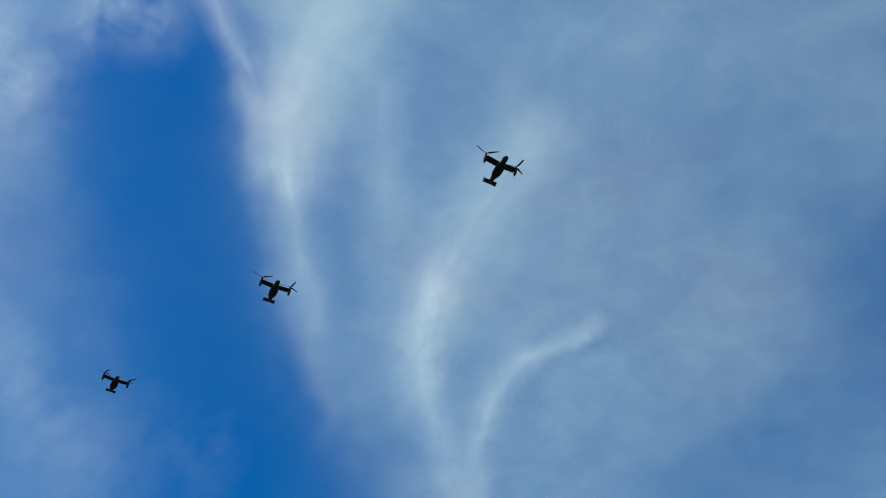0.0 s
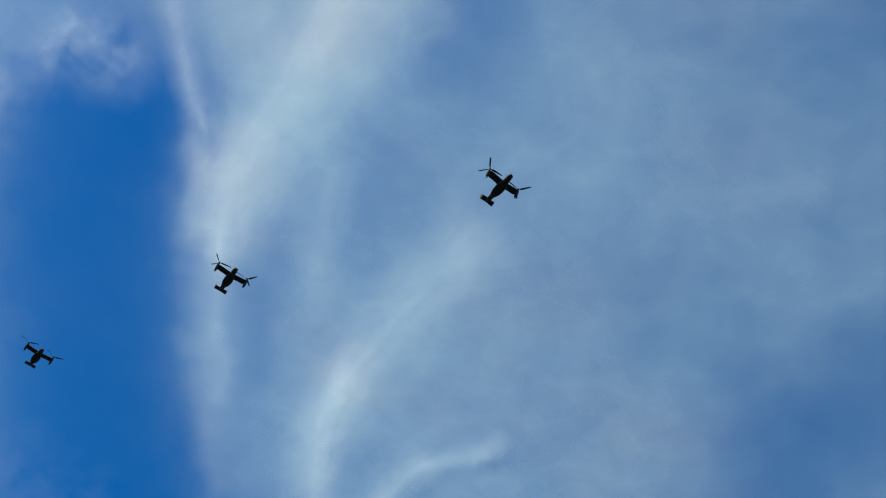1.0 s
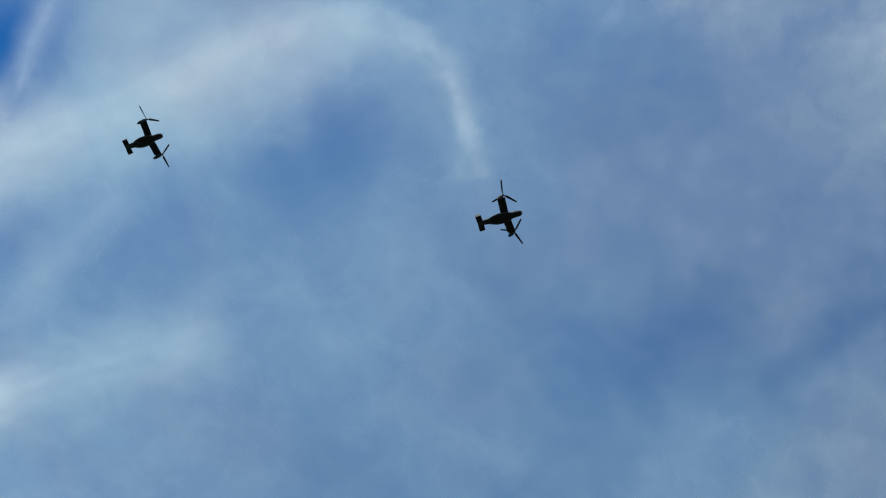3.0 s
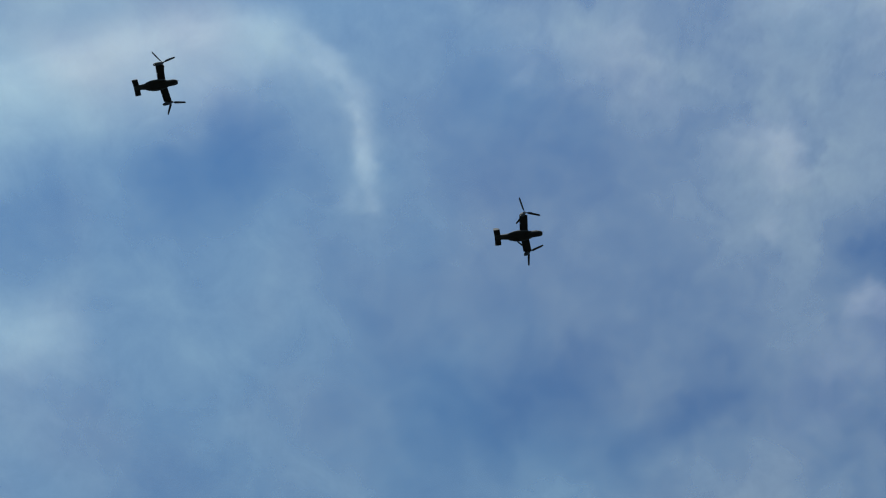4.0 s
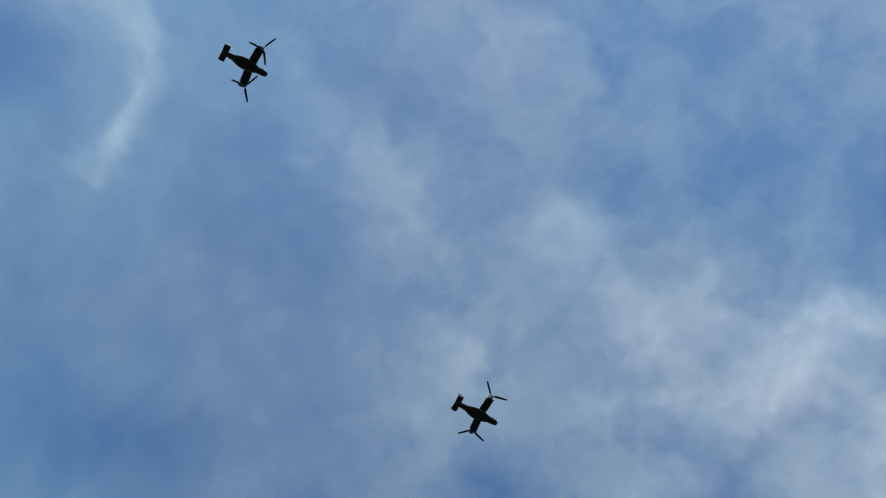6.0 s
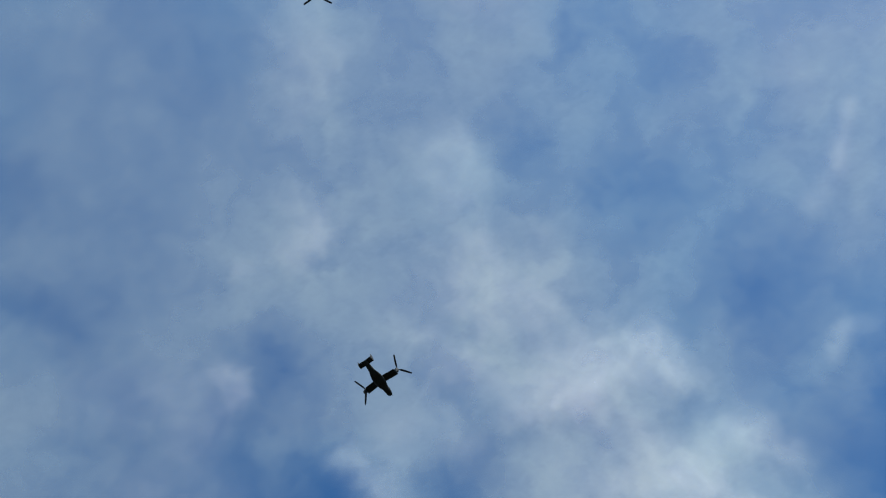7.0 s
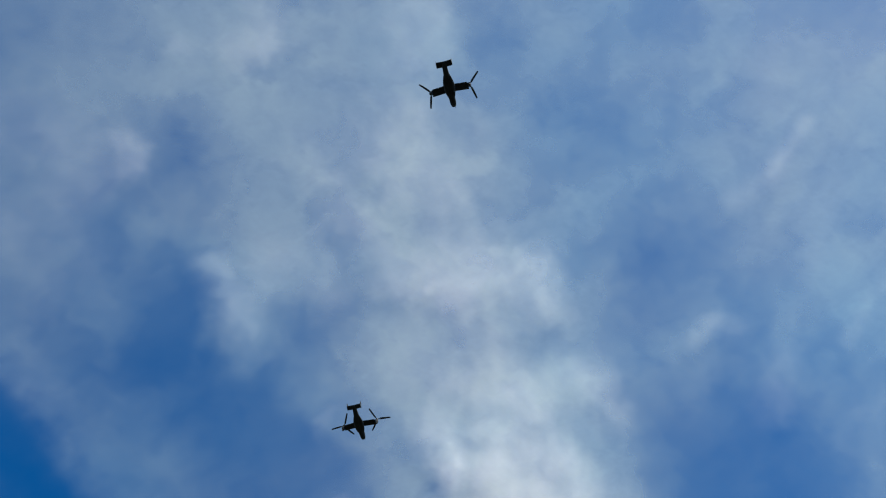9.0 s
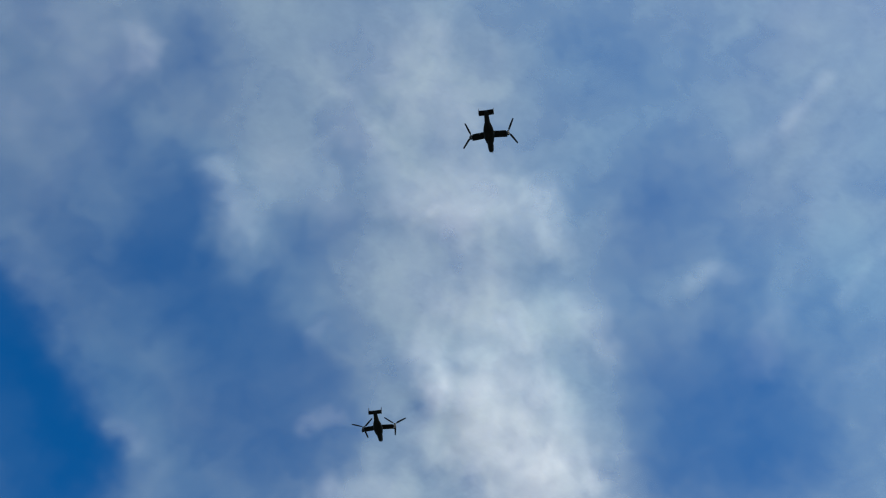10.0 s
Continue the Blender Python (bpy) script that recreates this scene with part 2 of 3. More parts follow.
thicker([(7.0, -0.8), (9.7, -2.7)], 2.64, 0.06)
thicker([(32.2, -0.2), (31.8, -5.4)], 3.96, 0.05)
thicker([(21.0, -3.6), (23.4, -5.9)], 3.30, 0.04)
thicker([(9.0, -11.2), (11.8, -12.6), (11.4, -18.7)], 3.96, 0.04)
thicker([(17.2, -6.1), (22.3, -6.2)], 3.30, 0.04)
thinner([(8.7, 9.0), (10.7, 5.9), (11.7, 2.9)], 2.97, 0.12)
thinner([(13.7, 17.3), (20.4, 14.6)], 4.95, 0.14)
thinner([(24.1, 13.3), (24.9, 9.6)], 3.30, 0.25)
thinner([(4.2, -14.4), (6.8, -17.6)], 2.31, 0.1)
thinner([(23.7, -8.2)], 1.65, 0.2)
thinner([(23.3, -7.5), (23.7, -10.3), (26.0, -12.0), (28.0, -13.5), (29.0, -15.6)], 2.05, 0.2)
thinner([(30.4, -10.5), (30.4, -13.6), (32.6, -15.2)], 2.48, 0.26)
thinner([(18.0, 8.8), (16.7, 3.1)], 6.60, 0.28)
thinner([(24.2, 3.3), (23.7, -2.3)], 4.95, 0.15)
thinner([(27.8, 3.1), (27.1, 1.5)], 2.48, 0.25)
thinner([(35.0, -5.6), (34.2, -10.4)], 6.27, 0.24)
thinner([(38.4, -4.5), (37.4, -7.4)], 2.81, 0.3)
thinner([(29.2, -15.5), (29.9, -17.7)], 1.98, 0.25)
thinner([(23.9, -22.5)], 1.82, 0.1)
thinner([(29.2, -22.8), (29.5, -26.7)], 2.81, 0.38)
thinner([(28.1, -27.0), (27.5, -30.1), (28.3, -32.2)], 2.05, 0.42)
thinner([(5.1, -13.0), (6.7, -15.7)], 2.97, 0.13)
thinner([(5.9, -32.3), (1.9, -31.3), (0.5, -33.7)], 2.81, 0.3)
thinner([(8.7, -41.2), (4.2, -40.9)], 3.14, 0.4)
thinner([(5.9, -29.9), (3.8, -30.4)], 1.32, 0.12)
thinner([(42.9, -13.1), (42.9, -17.1), (43.2, -21.4), (43.5, -24.2)], 4.22, 0.88, 4)
thinner([(40.2, -12.2), (40.5, -16.8), (40.8, -21.1), (41.4, -24.6)], 2.05, 0.66, 3)
thinner([(35.6, -15.3), (37.9, -23.1), (38.2, -28.7)], 6.27, 0.42)
thinner([(32.2, -21.8), (32.4, -26.8), (32.3, -30.7)], 3.96, 0.58)
thinner([(32.7, -16.6), (32.3, -20.1)], 2.81, 0.42)
thinner([(27.8, -16.2), (31.2, -17.8)], 2.15, 0.45)
thinner([(30.7, -2.0), (28.4, -6.4)], 4.29, 0.2)
thinner([(24.9, -21.6), (23.0, -22.4)], 1.98, 0.4)
thinner([(24.2, -9.0), (24.0, -12.1)], 1.65, 0.25)
thinner([(5.2, -29.0), (5.3, -31.4)], 2.64, 0.12)
thinner([(8.6, -38.4), (5.0, -40.3)], 3.14, 0.35)
thinner([(10.9, -43.6), (6.4, -45.7)], 3.96, 0.6)
thinner([(-1.5, -41.2), (-2.1, -42.7)], 2.31, 0.2)
thinner([(2.7, -44.8)], 3.63, 0.4)
thicker([(15.8, -17.6), (17.1, -22.5)], 4.62, 0.06)
thicker([(19.0, -13.8), (22.2, -13.3)], 2.31, 0.04)
thinner([(3.5, -21.9), (4.8, -24.7)], 4.62, 0.12)
thicker([(18.2, -32.9), (19.1, -37.6), (20.3, -41.9)], 6.27, 0.12)
cloud("long bright curving wisp of high cloud",
      ([(-9.9, 36.9), (-10.2, 34.6), (-9.8, 32.5), (-8.6, 29.8), (-7.2, 26.3), (-6.2, 23.0), (-5.6, 19.8)], 1.32, 0.17),
      ([(-9.5, 33.4), (-8.0, 30.6), (-6.1, 26.6), (-4.4, 22.4), (-3.4, 18.1)], 2.81, 0.15),
      ([(-9.7, 37.5), (-10.2, 32.4), (-8.5, 27.6), (-6.9, 22.1), (-4.8, 17.6), (-2.7, 14.1)], 1.32, 0.14),
      ([(-9.4, 36.1), (-9.1, 32.2), (-6.9, 27.1), (-4.5, 20.9), (-2.5, 16.3)], 2.48, 0.13),
      ([(-7.6, 45.6), (-8.9, 41.6), (-9.9, 36.8)], 0.73, 0.16),
      ([(-10.3, 36.3), (-9.4, 40.8), (-7.7, 45.1)], 0.79, 0.08), rough=0.2, fine=0.25, fibres=0.15)
cloud("ragged hooked end of a wisp",
      ([(-4.6, 16.8), (-2.5, 13.8), (0.1, 12.8), (2.4, 12.4), (4.8, 13.3), (6.6, 14.3), (8.6, 15.1)], 0.66, 0.22),
      ([(-2.9, 15.8), (-0.6, 13.5), (2.6, 13.1)], 1.65, 0.09),
      ([(-2.2, 15.3), (0.7, 13.8), (3.3, 13.2), (5.5, 13.6), (6.8, 14.9), (7.7, 16.2)], 0.63, 0.15),
      ([(-7.0, 24.7), (-5.4, 20.6), (-3.3, 14.9)], 1.98, 0.09),
      ([(1.2, 12.6), (3.6, 13.1), (5.8, 14.2)], 0.30, 0.08),
      ([(-1.6, 16.7), (-0.1, 18.0)], 0.33, 0.08), rough=0.25, fine=0.3, erode=0.4)
cloud("pale curtain edge of high cloud beside clear sky",
      ([(-15.8, 22.7), (-14.9, 25.6), (-13.8, 28.2), (-12.4, 30.5)], 0.73, 0.17),
      ([(-12.4, 30.5), (-11.8, 33.7), (-11.5, 37.7), (-10.1, 42.3), (-8.2, 47.1), (-6.5, 50.5)], 0.92, 0.07),
      ([(-10.7, 38.4), (-9.1, 42.7), (-7.4, 46.9)], 1.65, 0.05),
      ([(-15.8, 22.1), (-14.4, 26.5), (-12.9, 29.8), (-11.9, 33.5), (-11.5, 36.8)], 0.73, 0.15),
      ([(-12.8, 30.5), (-11.8, 32.2)], 0.26, -0.1),
      ([(-12.3, 29.8), (-11.3, 32.5)], 0.23, -0.1), rough=0.2, fine=0.25, fibres=0.15)
cloud("soft upright plume of cloud",
      ([(2.4, 55.7), (1.2, 52.6), (-0.1, 49.5), (-0.7, 46.6), (-0.1, 43.6)], 1.12, 0.23),
      ([(-0.7, 46.6), (0.3, 42.3), (2.2, 38.5), (4.3, 34.7)], 2.05, 0.12),
      ([(-1.0, 49.8), (-0.8, 47.5), (-0.4, 44.8), (0.9, 41.3), (3.6, 37.4), (6.1, 33.3)], 1.45, 0.1),
      ([(0.4, 44.9), (2.5, 40.5), (5.4, 36.4), (7.7, 35.5)], 2.81, 0.065),
      ([(-4.1, 32.5), (-4.1, 36.7), (-3.3, 41.9), (-2.3, 45.6)], 1.45, 0.06),
      ([(-1.7, 48.3), (-1.0, 45.3), (-0.5, 41.9)], 1.19, 0.12),
      ([(-0.1, 39.6), (2.7, 35.5), (5.7, 30.5)], 1.82, 0.03),
      ([(-3.3, 38.8), (-4.0, 34.4), (-4.0, 32.4)], 1.12, 0.08), rough=0.2, fine=0.25, fibres=0.15)
cloud("bent plume of cloud with a curled tip",
      ([(3.5, 55.9), (3.3, 51.8), (3.9, 49.2), (5.9, 47.0)], 0.92, 0.22),
      ([(4.8, 48.0), (6.9, 46.3), (9.0, 45.3), (10.3, 44.5)], 0.56, 0.13),
      ([(3.5, 49.9), (5.0, 45.8), (6.7, 44.0)], 1.32, 0.1),
      ([(8.8, 45.7), (9.4, 45.4)], 0.30, 0.07),
      ([(7.4, 46.0), (9.0, 45.3), (10.0, 44.0)], 0.53, 0.08), rough=0.2, fine=0.35, fibres=0.15)
cloud("small white cloud puff",
      ([(-26.3, 28.4), (-24.8, 30.0), (-25.4, 31.1)], 2.48, 0.22),
      ([(-21.3, 27.8), (-18.9, 27.7)], 1.82, 0.2),
      ([(-20.4, 26.4), (-17.3, 27.9)], 1.65, 0.14), rough=0.6, fine=0.5)
cloud("pale bank of cloud below clear sky",
      ([(-27.8, 42.3), (-26.1, 46.3), (-23.8, 49.7), (-21.4, 53.7)], 2.31, 0.08),
      ([(-27.3, 46.1), (-24.8, 50.2)], 1.82, 0.06),
      ([(-17.8, 51.8), (-14.9, 52.7)], 2.64, 0.06), rough=0.5, fine=0.4)
cloud("mottled patch of grey-white cloud",
      ([(28.9, 17.6), (30.9, 17.5)], 1.25, 0.1),
      ([(16.0, -5.5), (17.8, -6.9)], 1.39, 0.1),
      ([(18.4, -16.2), (20.1, -17.8)], 1.65, 0.12),
      ([(25.9, -15.6), (27.5, -15.8)], 1.25, 0.03),
      ([(26.0, -6.7), (26.9, -7.6)], 0.86, 0.12),
      ([(20.7, -4.3)], 0.53, 0.1),
      ([(29.3, -6.8), (28.0, -4.2)], 1.65, 0.08),
      ([(4.9, 3.2), (7.4, -1.3), (10.5, -2.6)], 1.82, 0.11),
      ([(-1.1, -7.3), (-1.7, -9.8)], 2.31, 0.1),
      ([(8.5, -11.7), (9.8, -12.5)], 1.65, 0.1),
      ([(16.4, -6.9)], 1.49, 0.1), rough=0.35, fine=0.7, erode=0.5)
cloud("broken band of grey-white cloud",
      ([(18.7, -18.9), (18.3, -22.0), (15.0, -25.6), (11.7, -27.9)], 1.65, 0.16),
      ([(14.4, -17.2), (13.8, -21.3), (14.5, -25.0)], 2.81, 0.12),
      ([(18.1, -14.0), (13.3, -15.5)], 1.98, 0.07),
      ([(16.0, -24.1), (12.2, -27.5)], 1.98, 0.13),
      ([(13.9, -18.4), (11.8, -19.8)], 2.48, 0.1),
      ([(18.2, -32.7), (14.0, -34.0)], 2.48, 0.14),
      ([(16.3, -6.4), (20.6, -4.7)], 0.99, 0.03),
      ([(9.1, -10.7), (9.3, -12.6)], 1.98, 0.09),
      ([(30.2, -1.1), (30.0, -3.2)], 2.31, 0.06), rough=0.3, fine=0.7, erode=0.5)
cloud("billowing bright white cloud column",
      ([(19.0, -35.1), (19.7, -38.7), (20.3, -41.9)], 3.70, 0.5),
      ([(18.0, -40.6), (16.8, -42.9)], 2.11, 0.34),
      ([(16.6, -37.4), (16.6, -40.3)], 2.31, 0.2),
      ([(20.4, -35.4), (21.3, -37.8)], 2.15, 0.18),
      ([(20.3, -31.0), (15.4, -33.0), (12.9, -33.5)], 2.31, 0.24),
      ([(12.6, -33.7), (12.0, -36.1)], 1.12, 0.14),
      ([(15.8, -24.4), (12.5, -26.9)], 2.31, 0.17),
      ([(20.5, -27.1), (17.9, -28.2)], 2.48, 0.11),
      ([(21.0, -33.6), (21.0, -36.6)], 1.58, 0.16),
      ([(30.2, -35.5), (27.2, -36.6)], 1.25, 0.24), rough=0.1, fine=0.6, erode=0.4)
cloud("lumpy white cloud shreds",
      ([(26.3, -15.6), (27.4, -18.8)], 0.99, 0.11),
      ([(24.0, -16.8), (22.6, -19.6), (25.4, -18.5)], 1.72, 0.1),
      ([(26.6, -26.8)], 0.86, 0.14),
      ([(30.0, -30.9), (28.0, -31.7)], 0.53, 0.11),
      ([(26.5, -16.1), (27.3, -18.2), (27.6, -19.8)], 1.52, 0.07), rough=0.35, fine=0.7, erode=0.5)
cloud("slanting veil of cloud over deep blue",
      ([(38.0, -11.8), (38.3, -17.2), (38.8, -22.7), (39.1, -28.4)], 1.45, 0.04),
      ([(39.2, -23.7), (38.8, -25.9)], 0.53, 0.1),
      ([(33.8, -6.5), (32.8, -9.5)], 2.64, 0.05), rough=0.45, fine=0.45)
cloud("thin bright streak of cloud",
      ([(-6.4, -27.8), (-4.8, -28.6), (-3.4, -29.3)], 0.46, 0.17),
      ([(-4.2, -28.9), (-2.8, -29.6), (-1.0, -29.5)], 0.73, 0.12),
      ([(-7.1, -23.0), (-5.8, -24.7), (-5.1, -26.4)], 0.99, 0.04),
      ([(-6.2, -31.4), (-4.3, -33.3), (-1.3, -36.0)], 0.86, 0.05), rough=0.15, fine=0.14)
cloud("broad faint streak of cloud",
      ([(-8.7, -18.7), (-7.5, -21.6), (-6.1, -24.3)], 1.98, 0.05),
      ([(-11.6, -25.1), (-9.1, -26.9)], 2.97, 0.06), rough=0.4, fine=0.6)
cloud("faint scattered cloud shreds",
      ([(5.1, -35.1), (3.7, -34.9), (2.8, -35.8)], 0.56, 0.12),
      ([(-4.4, -32.3), (-0.9, -36.3), (3.7, -40.5)], 1.12, 0.07),
      ([(-5.9, -37.6), (-2.5, -38.6)], 0.73, 0.08),
      ([(-2.7, -42.9), (0.8, -43.9)], 0.99, 0.08), rough=0.8, fine=0.5)


def veil_density(gx, gy):
    south = 1 / (1 + np.exp((gy - 4) / 5))  # smooth and combed to the north, lumpier to the south
    x, y = drift(gx, gy, 0.5, 0.5 + 0.6 * south)
    d = 0.302 + 0.05 * fbm(x / 10, y / 7, 21, 4)
    for line, width, amount, power in THICKER:
        d = d + amount * streak(x, y, line, width, power)
    for line, width, share, power in THINNER:
        d = d * (1 - share * streak(x, y, line, width, power))
    ux, uy = drift(x * 1.3, y * 1.3, 0.0, 1.3)
    billow = fbm(ux / 3.6, uy / 3.6, 31, 6, 0.5)
    shreds = 0.5 - np.abs(fbm(ux / 1.9 + 9, uy / 1.9, 71, 5, 0.6)) * 2
    return np.maximum(d * (1 + (0.14 + 0.24 * south) * billow + 0.05 * south * shreds), 0.0)


def graded(low, high, fine=0.2, coarse=1.2):
    """Lattice lines over the whole sky, close together between low and high."""
    return np.concatenate([np.arange(-84, low, coarse), np.arange(low, high, fine), np.arange(high, 84.1, coarse)])


tagged(shell("cloud_veil", graded(-32, 50), graded(-54, 62), 0.0, veil_density, VEIL, -1.0), "thin uneven veil of high cloud across a deep blue sky", "cloud", kind="stuff")


# ---- aircraft ----
def part(name, bm, mat, parent, label="", smooth=True):
    """Links a bmesh as one mesh object under a thing or a part."""
    bmesh.ops.recalc_face_normals(bm, faces=bm.faces)
    me = bpy.data.meshes.new(name)
    bm.to_mesh(me)
    bm.free()
    if smooth:
        me.shade_smooth()
        me.set_sharp_from_angle(angle=radians(40))
    me.materials.append(mat)
    ob = new(name, me)
    ob.parent = parent
    return tagged(ob, label)


def ring_at(bm, centre, half_w, half_h, power, axis="y", count=20):
    """A rounded-box ring of vertices across the y (or z) axis."""
    out = []
    for i in range(count):
        a = math.tau * (i + 0.5) / count
        c, s = math.cos(a), math.sin(a)
        u = half_w * math.copysign(abs(c) ** (2 / power), c)
        v = half_h * math.copysign(abs(s) ** (2 / power), s)
        out.append(bm.verts.new((centre[0] + u, centre[1], centre[2] + v) if axis == "y" else (centre[0] + u, centre[1] + v, centre[2])))
    return out


def skin(bm, rings):
    for a, b in zip(rings, rings[1:]):
        for i in range(len(a)):
            j = (i + 1) % len(a)
            bm.faces.new((a[i], a[j], b[j], b[i]))
    bm.faces.new(rings[0][::-1])
    bm.faces.new(rings[-1])


def hull(rows, power, axis="y", count=20, x=0.0):
    """A lofted body; rows of station, half width, half height and centre height."""
    bm = bmesh.new()
    skin(bm, [ring_at(bm, (x, s, c) if axis == "y" else (x, c, s), w, h, power, axis, count) for s, w, h, c in rows])
    return bm


def aerofoil(bm, x, y_lead, chord, z, thick, vertical=False):
    """A wing section at station x: leading edge at y_lead, thickest a third of the way aft."""
    out = []
    shape = [(0.0, 0.0), (0.04, 0.45), (0.15, 0.85), (0.35, 1.0), (0.65, 0.7), (0.9, 0.25), (1.0, 0.04)]
    for k, t in shape + [(k, -0.8 * t) for k, t in shape[-1:0:-1]]:
        y, h = y_lead - k * chord, t * thick / 2
        out.append(bm.verts.new((z + h, y, x) if vertical else (x, y, z + h)))
    return out


def box(bm, cx, cy, cz, sx, sy, sz, bevel=0.0):
    m = Matrix.Translation((cx, cy, cz)) @ Matrix.Diagonal((sx, sy, sz, 1))
    made = bmesh.ops.create_cube(bm, size=1, matrix=m)["verts"]
    if bevel:
        bmesh.ops.bevel(bm, geom=list({e for v in made for e in v.link_edges}), offset=bevel, segments=2, affect="EDGES")


NACELLE_TILT = 72.0  # degrees up from straight ahead
PIVOT_Y, PIVOT_Z, MAST = 1.83, 1.69, 2.3
LEAN = pose(0, 0, 0, NACELLE_TILT - 90)


def rotor_place(side, spin):
    """Where a rotor sits on its aircraft, turned about its leaning mast."""
    return Matrix.Translation((side * 7.1, PIVOT_Y, PIVOT_Z)) @ LEAN @ Matrix.Translation((0, 0, MAST)) @ pose(0, 0, 0, 0, 0, spin)


def build_rotor(craft, side):
    bm = hull([(-0.35, 0.42, 0.42, 0), (0.0, 0.45, 0.45, 0), (0.3, 0.38, 0.38, 0), (0.6, 0.22, 0.22, 0), (0.78, 0.06, 0.06, 0)], 2, "z", 16)
    hub = part("rotor", bm, LIGHT_GREY, craft, "dull grey rotor hub with a rounded spinner")
    for i in range(3):
        bm = bmesh.new()
        rings = []
        for r, chord, thick, twist in ((0.35, 0.34, 0.26, 0), (0.85, 0.4, 0.22, 30), (1.3, 0.82, 0.16, 28), (2.6, 0.78, 0.12, 18), (4.2, 0.68, 0.08, 9), (5.3, 0.58, 0.06, 4), (5.65, 0.36, 0.04, 3)):
            section = aerofoil(bm, r, 0.3 * chord, chord, 0, thick)
            bmesh.ops.transform(bm, matrix=Matrix.Translation((0, 0, 0.08 * r)) @ Matrix.Rotation(radians(-side * twist), 4, "X"), verts=section)
            if side < 0:
                for v in section:
                    v.co.y = -v.co.y
            rings.append(section)
        skin(bm, rings)
        bmesh.ops.transform(bm, matrix=Matrix.Rotation(math.tau * i / 3, 4, "Z"), verts=bm.verts)
        part("blade", bm, BLADE, hub, "black twisted rotor blade")
    hub.matrix_basis = rotor_place(side, 0)
    return hub


def build_aircraft():
    craft = new("tiltrotor_aircraft")
    craft.empty_display_size = 2
    fuselage = part("fuselage", hull([(8.0, 0.06, 0.06, -0.42), (7.94, 0.48, 0.32, -0.41), (7.6, 0.84, 0.62, -0.34), (6.8, 1.04, 0.9, -0.18), (5.8, 1.1, 1.06, -0.04),
                                      (4.4, 1.16, 1.16, 0.0), (1.0, 1.18, 1.18, 0.0), (-2.4, 1.16, 1.16, 0.02), (-4.2, 1.08, 1.02, 0.16), (-5.8, 0.94, 0.78, 0.4),
                                      (-7.2, 0.86, 0.58, 0.62), (-8.3, 0.74, 0.42, 0.8), (-8.75, 0.3, 0.24, 0.88)], 2.9, count=28), GREY, craft)
    for side in (-1, 1):
        part("sponson", hull([(4.3, 0.1, 0.12, -0.5), (3.8, 0.34, 0.36, -0.5), (2.6, 0.68, 0.62, -0.5), (1.1, 0.93, 0.7, -0.5), (-0.4, 0.98, 0.7, -0.5), (-1.8, 0.84, 0.66, -0.46), (-3.1, 0.5, 0.52, -0.36),
                              (-4.2, 0.12, 0.2, -0.2)], 2.2, count=20, x=side * 1.05), GREY, craft, "bulged side sponson")
    # wing with its forward sweep and a fairing over the fuselage
    bm = bmesh.new()
    skin(bm, [aerofoil(bm, x, PIVOT_Y + 1.6 - 0.55 * (1 - abs(x) / 6.7), 2.54, PIVOT_Z - 0.05 + 0.08 * abs(x) / 6.7, 0.6) for x in (-6.7, -3.4, -1.2, 0, 1.2, 3.4, 6.7)])
    part("wing", bm, GREY, craft, "straight high wing")
    for side in (-1, 1):
        for inner, outer in ((1.35, 3.85), (3.95, 6.4)):
            bm = bmesh.new()
            rings = []
            for x in (inner, outer):
                back = PIVOT_Y + 1.6 - 0.55 * (1 - x / 6.7) - 2.56
                rings.append(aerofoil(bm, side * x, back + 0.22, 0.55, PIVOT_Z - 0.02, 0.14))
            skin(bm, rings)
            bmesh.ops.transform(bm, matrix=Matrix.Translation((0, 0, -0.06)), verts=bm.verts)
            part("flaperon", bm, GREY, craft)
    part("wing_fairing", hull([(4.2, 0.1, 0.08, 1.1), (3.5, 0.7, 0.3, 1.2), (2.4, 1.05, 0.5, 1.35), (-0.2, 1.05, 0.5, 1.35), (-2.6, 0.7, 0.32, 1.2), (-3.6, 0.1, 0.08, 1.08)], 2.4), GREY, craft)
    # tail
    bm = bmesh.new()
    skin(bm, [aerofoil(bm, x, -6.75 - 0.05 * abs(x), 2.2, 1.0, 0.3) for x in (-2.72, -1.3, 0, 1.3, 2.72)])
    part("tailplane", bm, GREY, craft, "rectangular tailplane")
    for side in (-1, 1):
        bm = bmesh.new()
        skin(bm, [aerofoil(bm, z, lead, chord, side * 2.8, 0.2, True) for z, lead, chord in ((0.15, -7.4, 1.5), (0.5, -6.95, 2.1), (1.0, -6.8, 2.35), (2.4, -7.25, 2.0), (3.0, -7.7, 1.5))])
        part("fin", bm, GREY, craft, "upright endplate fin")
    # nacelles, leaning part of the way up
    for side in (-1, 1):
        bm = hull([(-2.35, 0.34, 0.4, -0.05), (-2.1, 0.48, 0.56, -0.05), (-1.3, 0.6, 0.76, 0.0), (0.0, 0.64, 0.84, 0.02), (0.9, 0.58, 0.74, 0.0), (1.5, 0.46, 0.52, 0.0), (MAST - 0.38, 0.38, 0.4, 0.0)], 2.6, "z", 20)
        bmesh.ops.transform(bm, matrix=Matrix.Translation((side * 7.1, PIVOT_Y, PIVOT_Z)) @ LEAN, verts=bm.verts)
        nacelle = part("nacelle", bm, GREY, craft, "engine nacelle tilted partly upwards")
        bm = hull([(-2.62, 0.3, 0.36, -0.05), (-2.3, 0.32, 0.38, -0.05)], 2.2, "z", 16)
        bmesh.ops.transform(bm, matrix=Matrix.Translation((side * 7.1, PIVOT_Y, PIVOT_Z)) @ LEAN, verts=bm.verts)
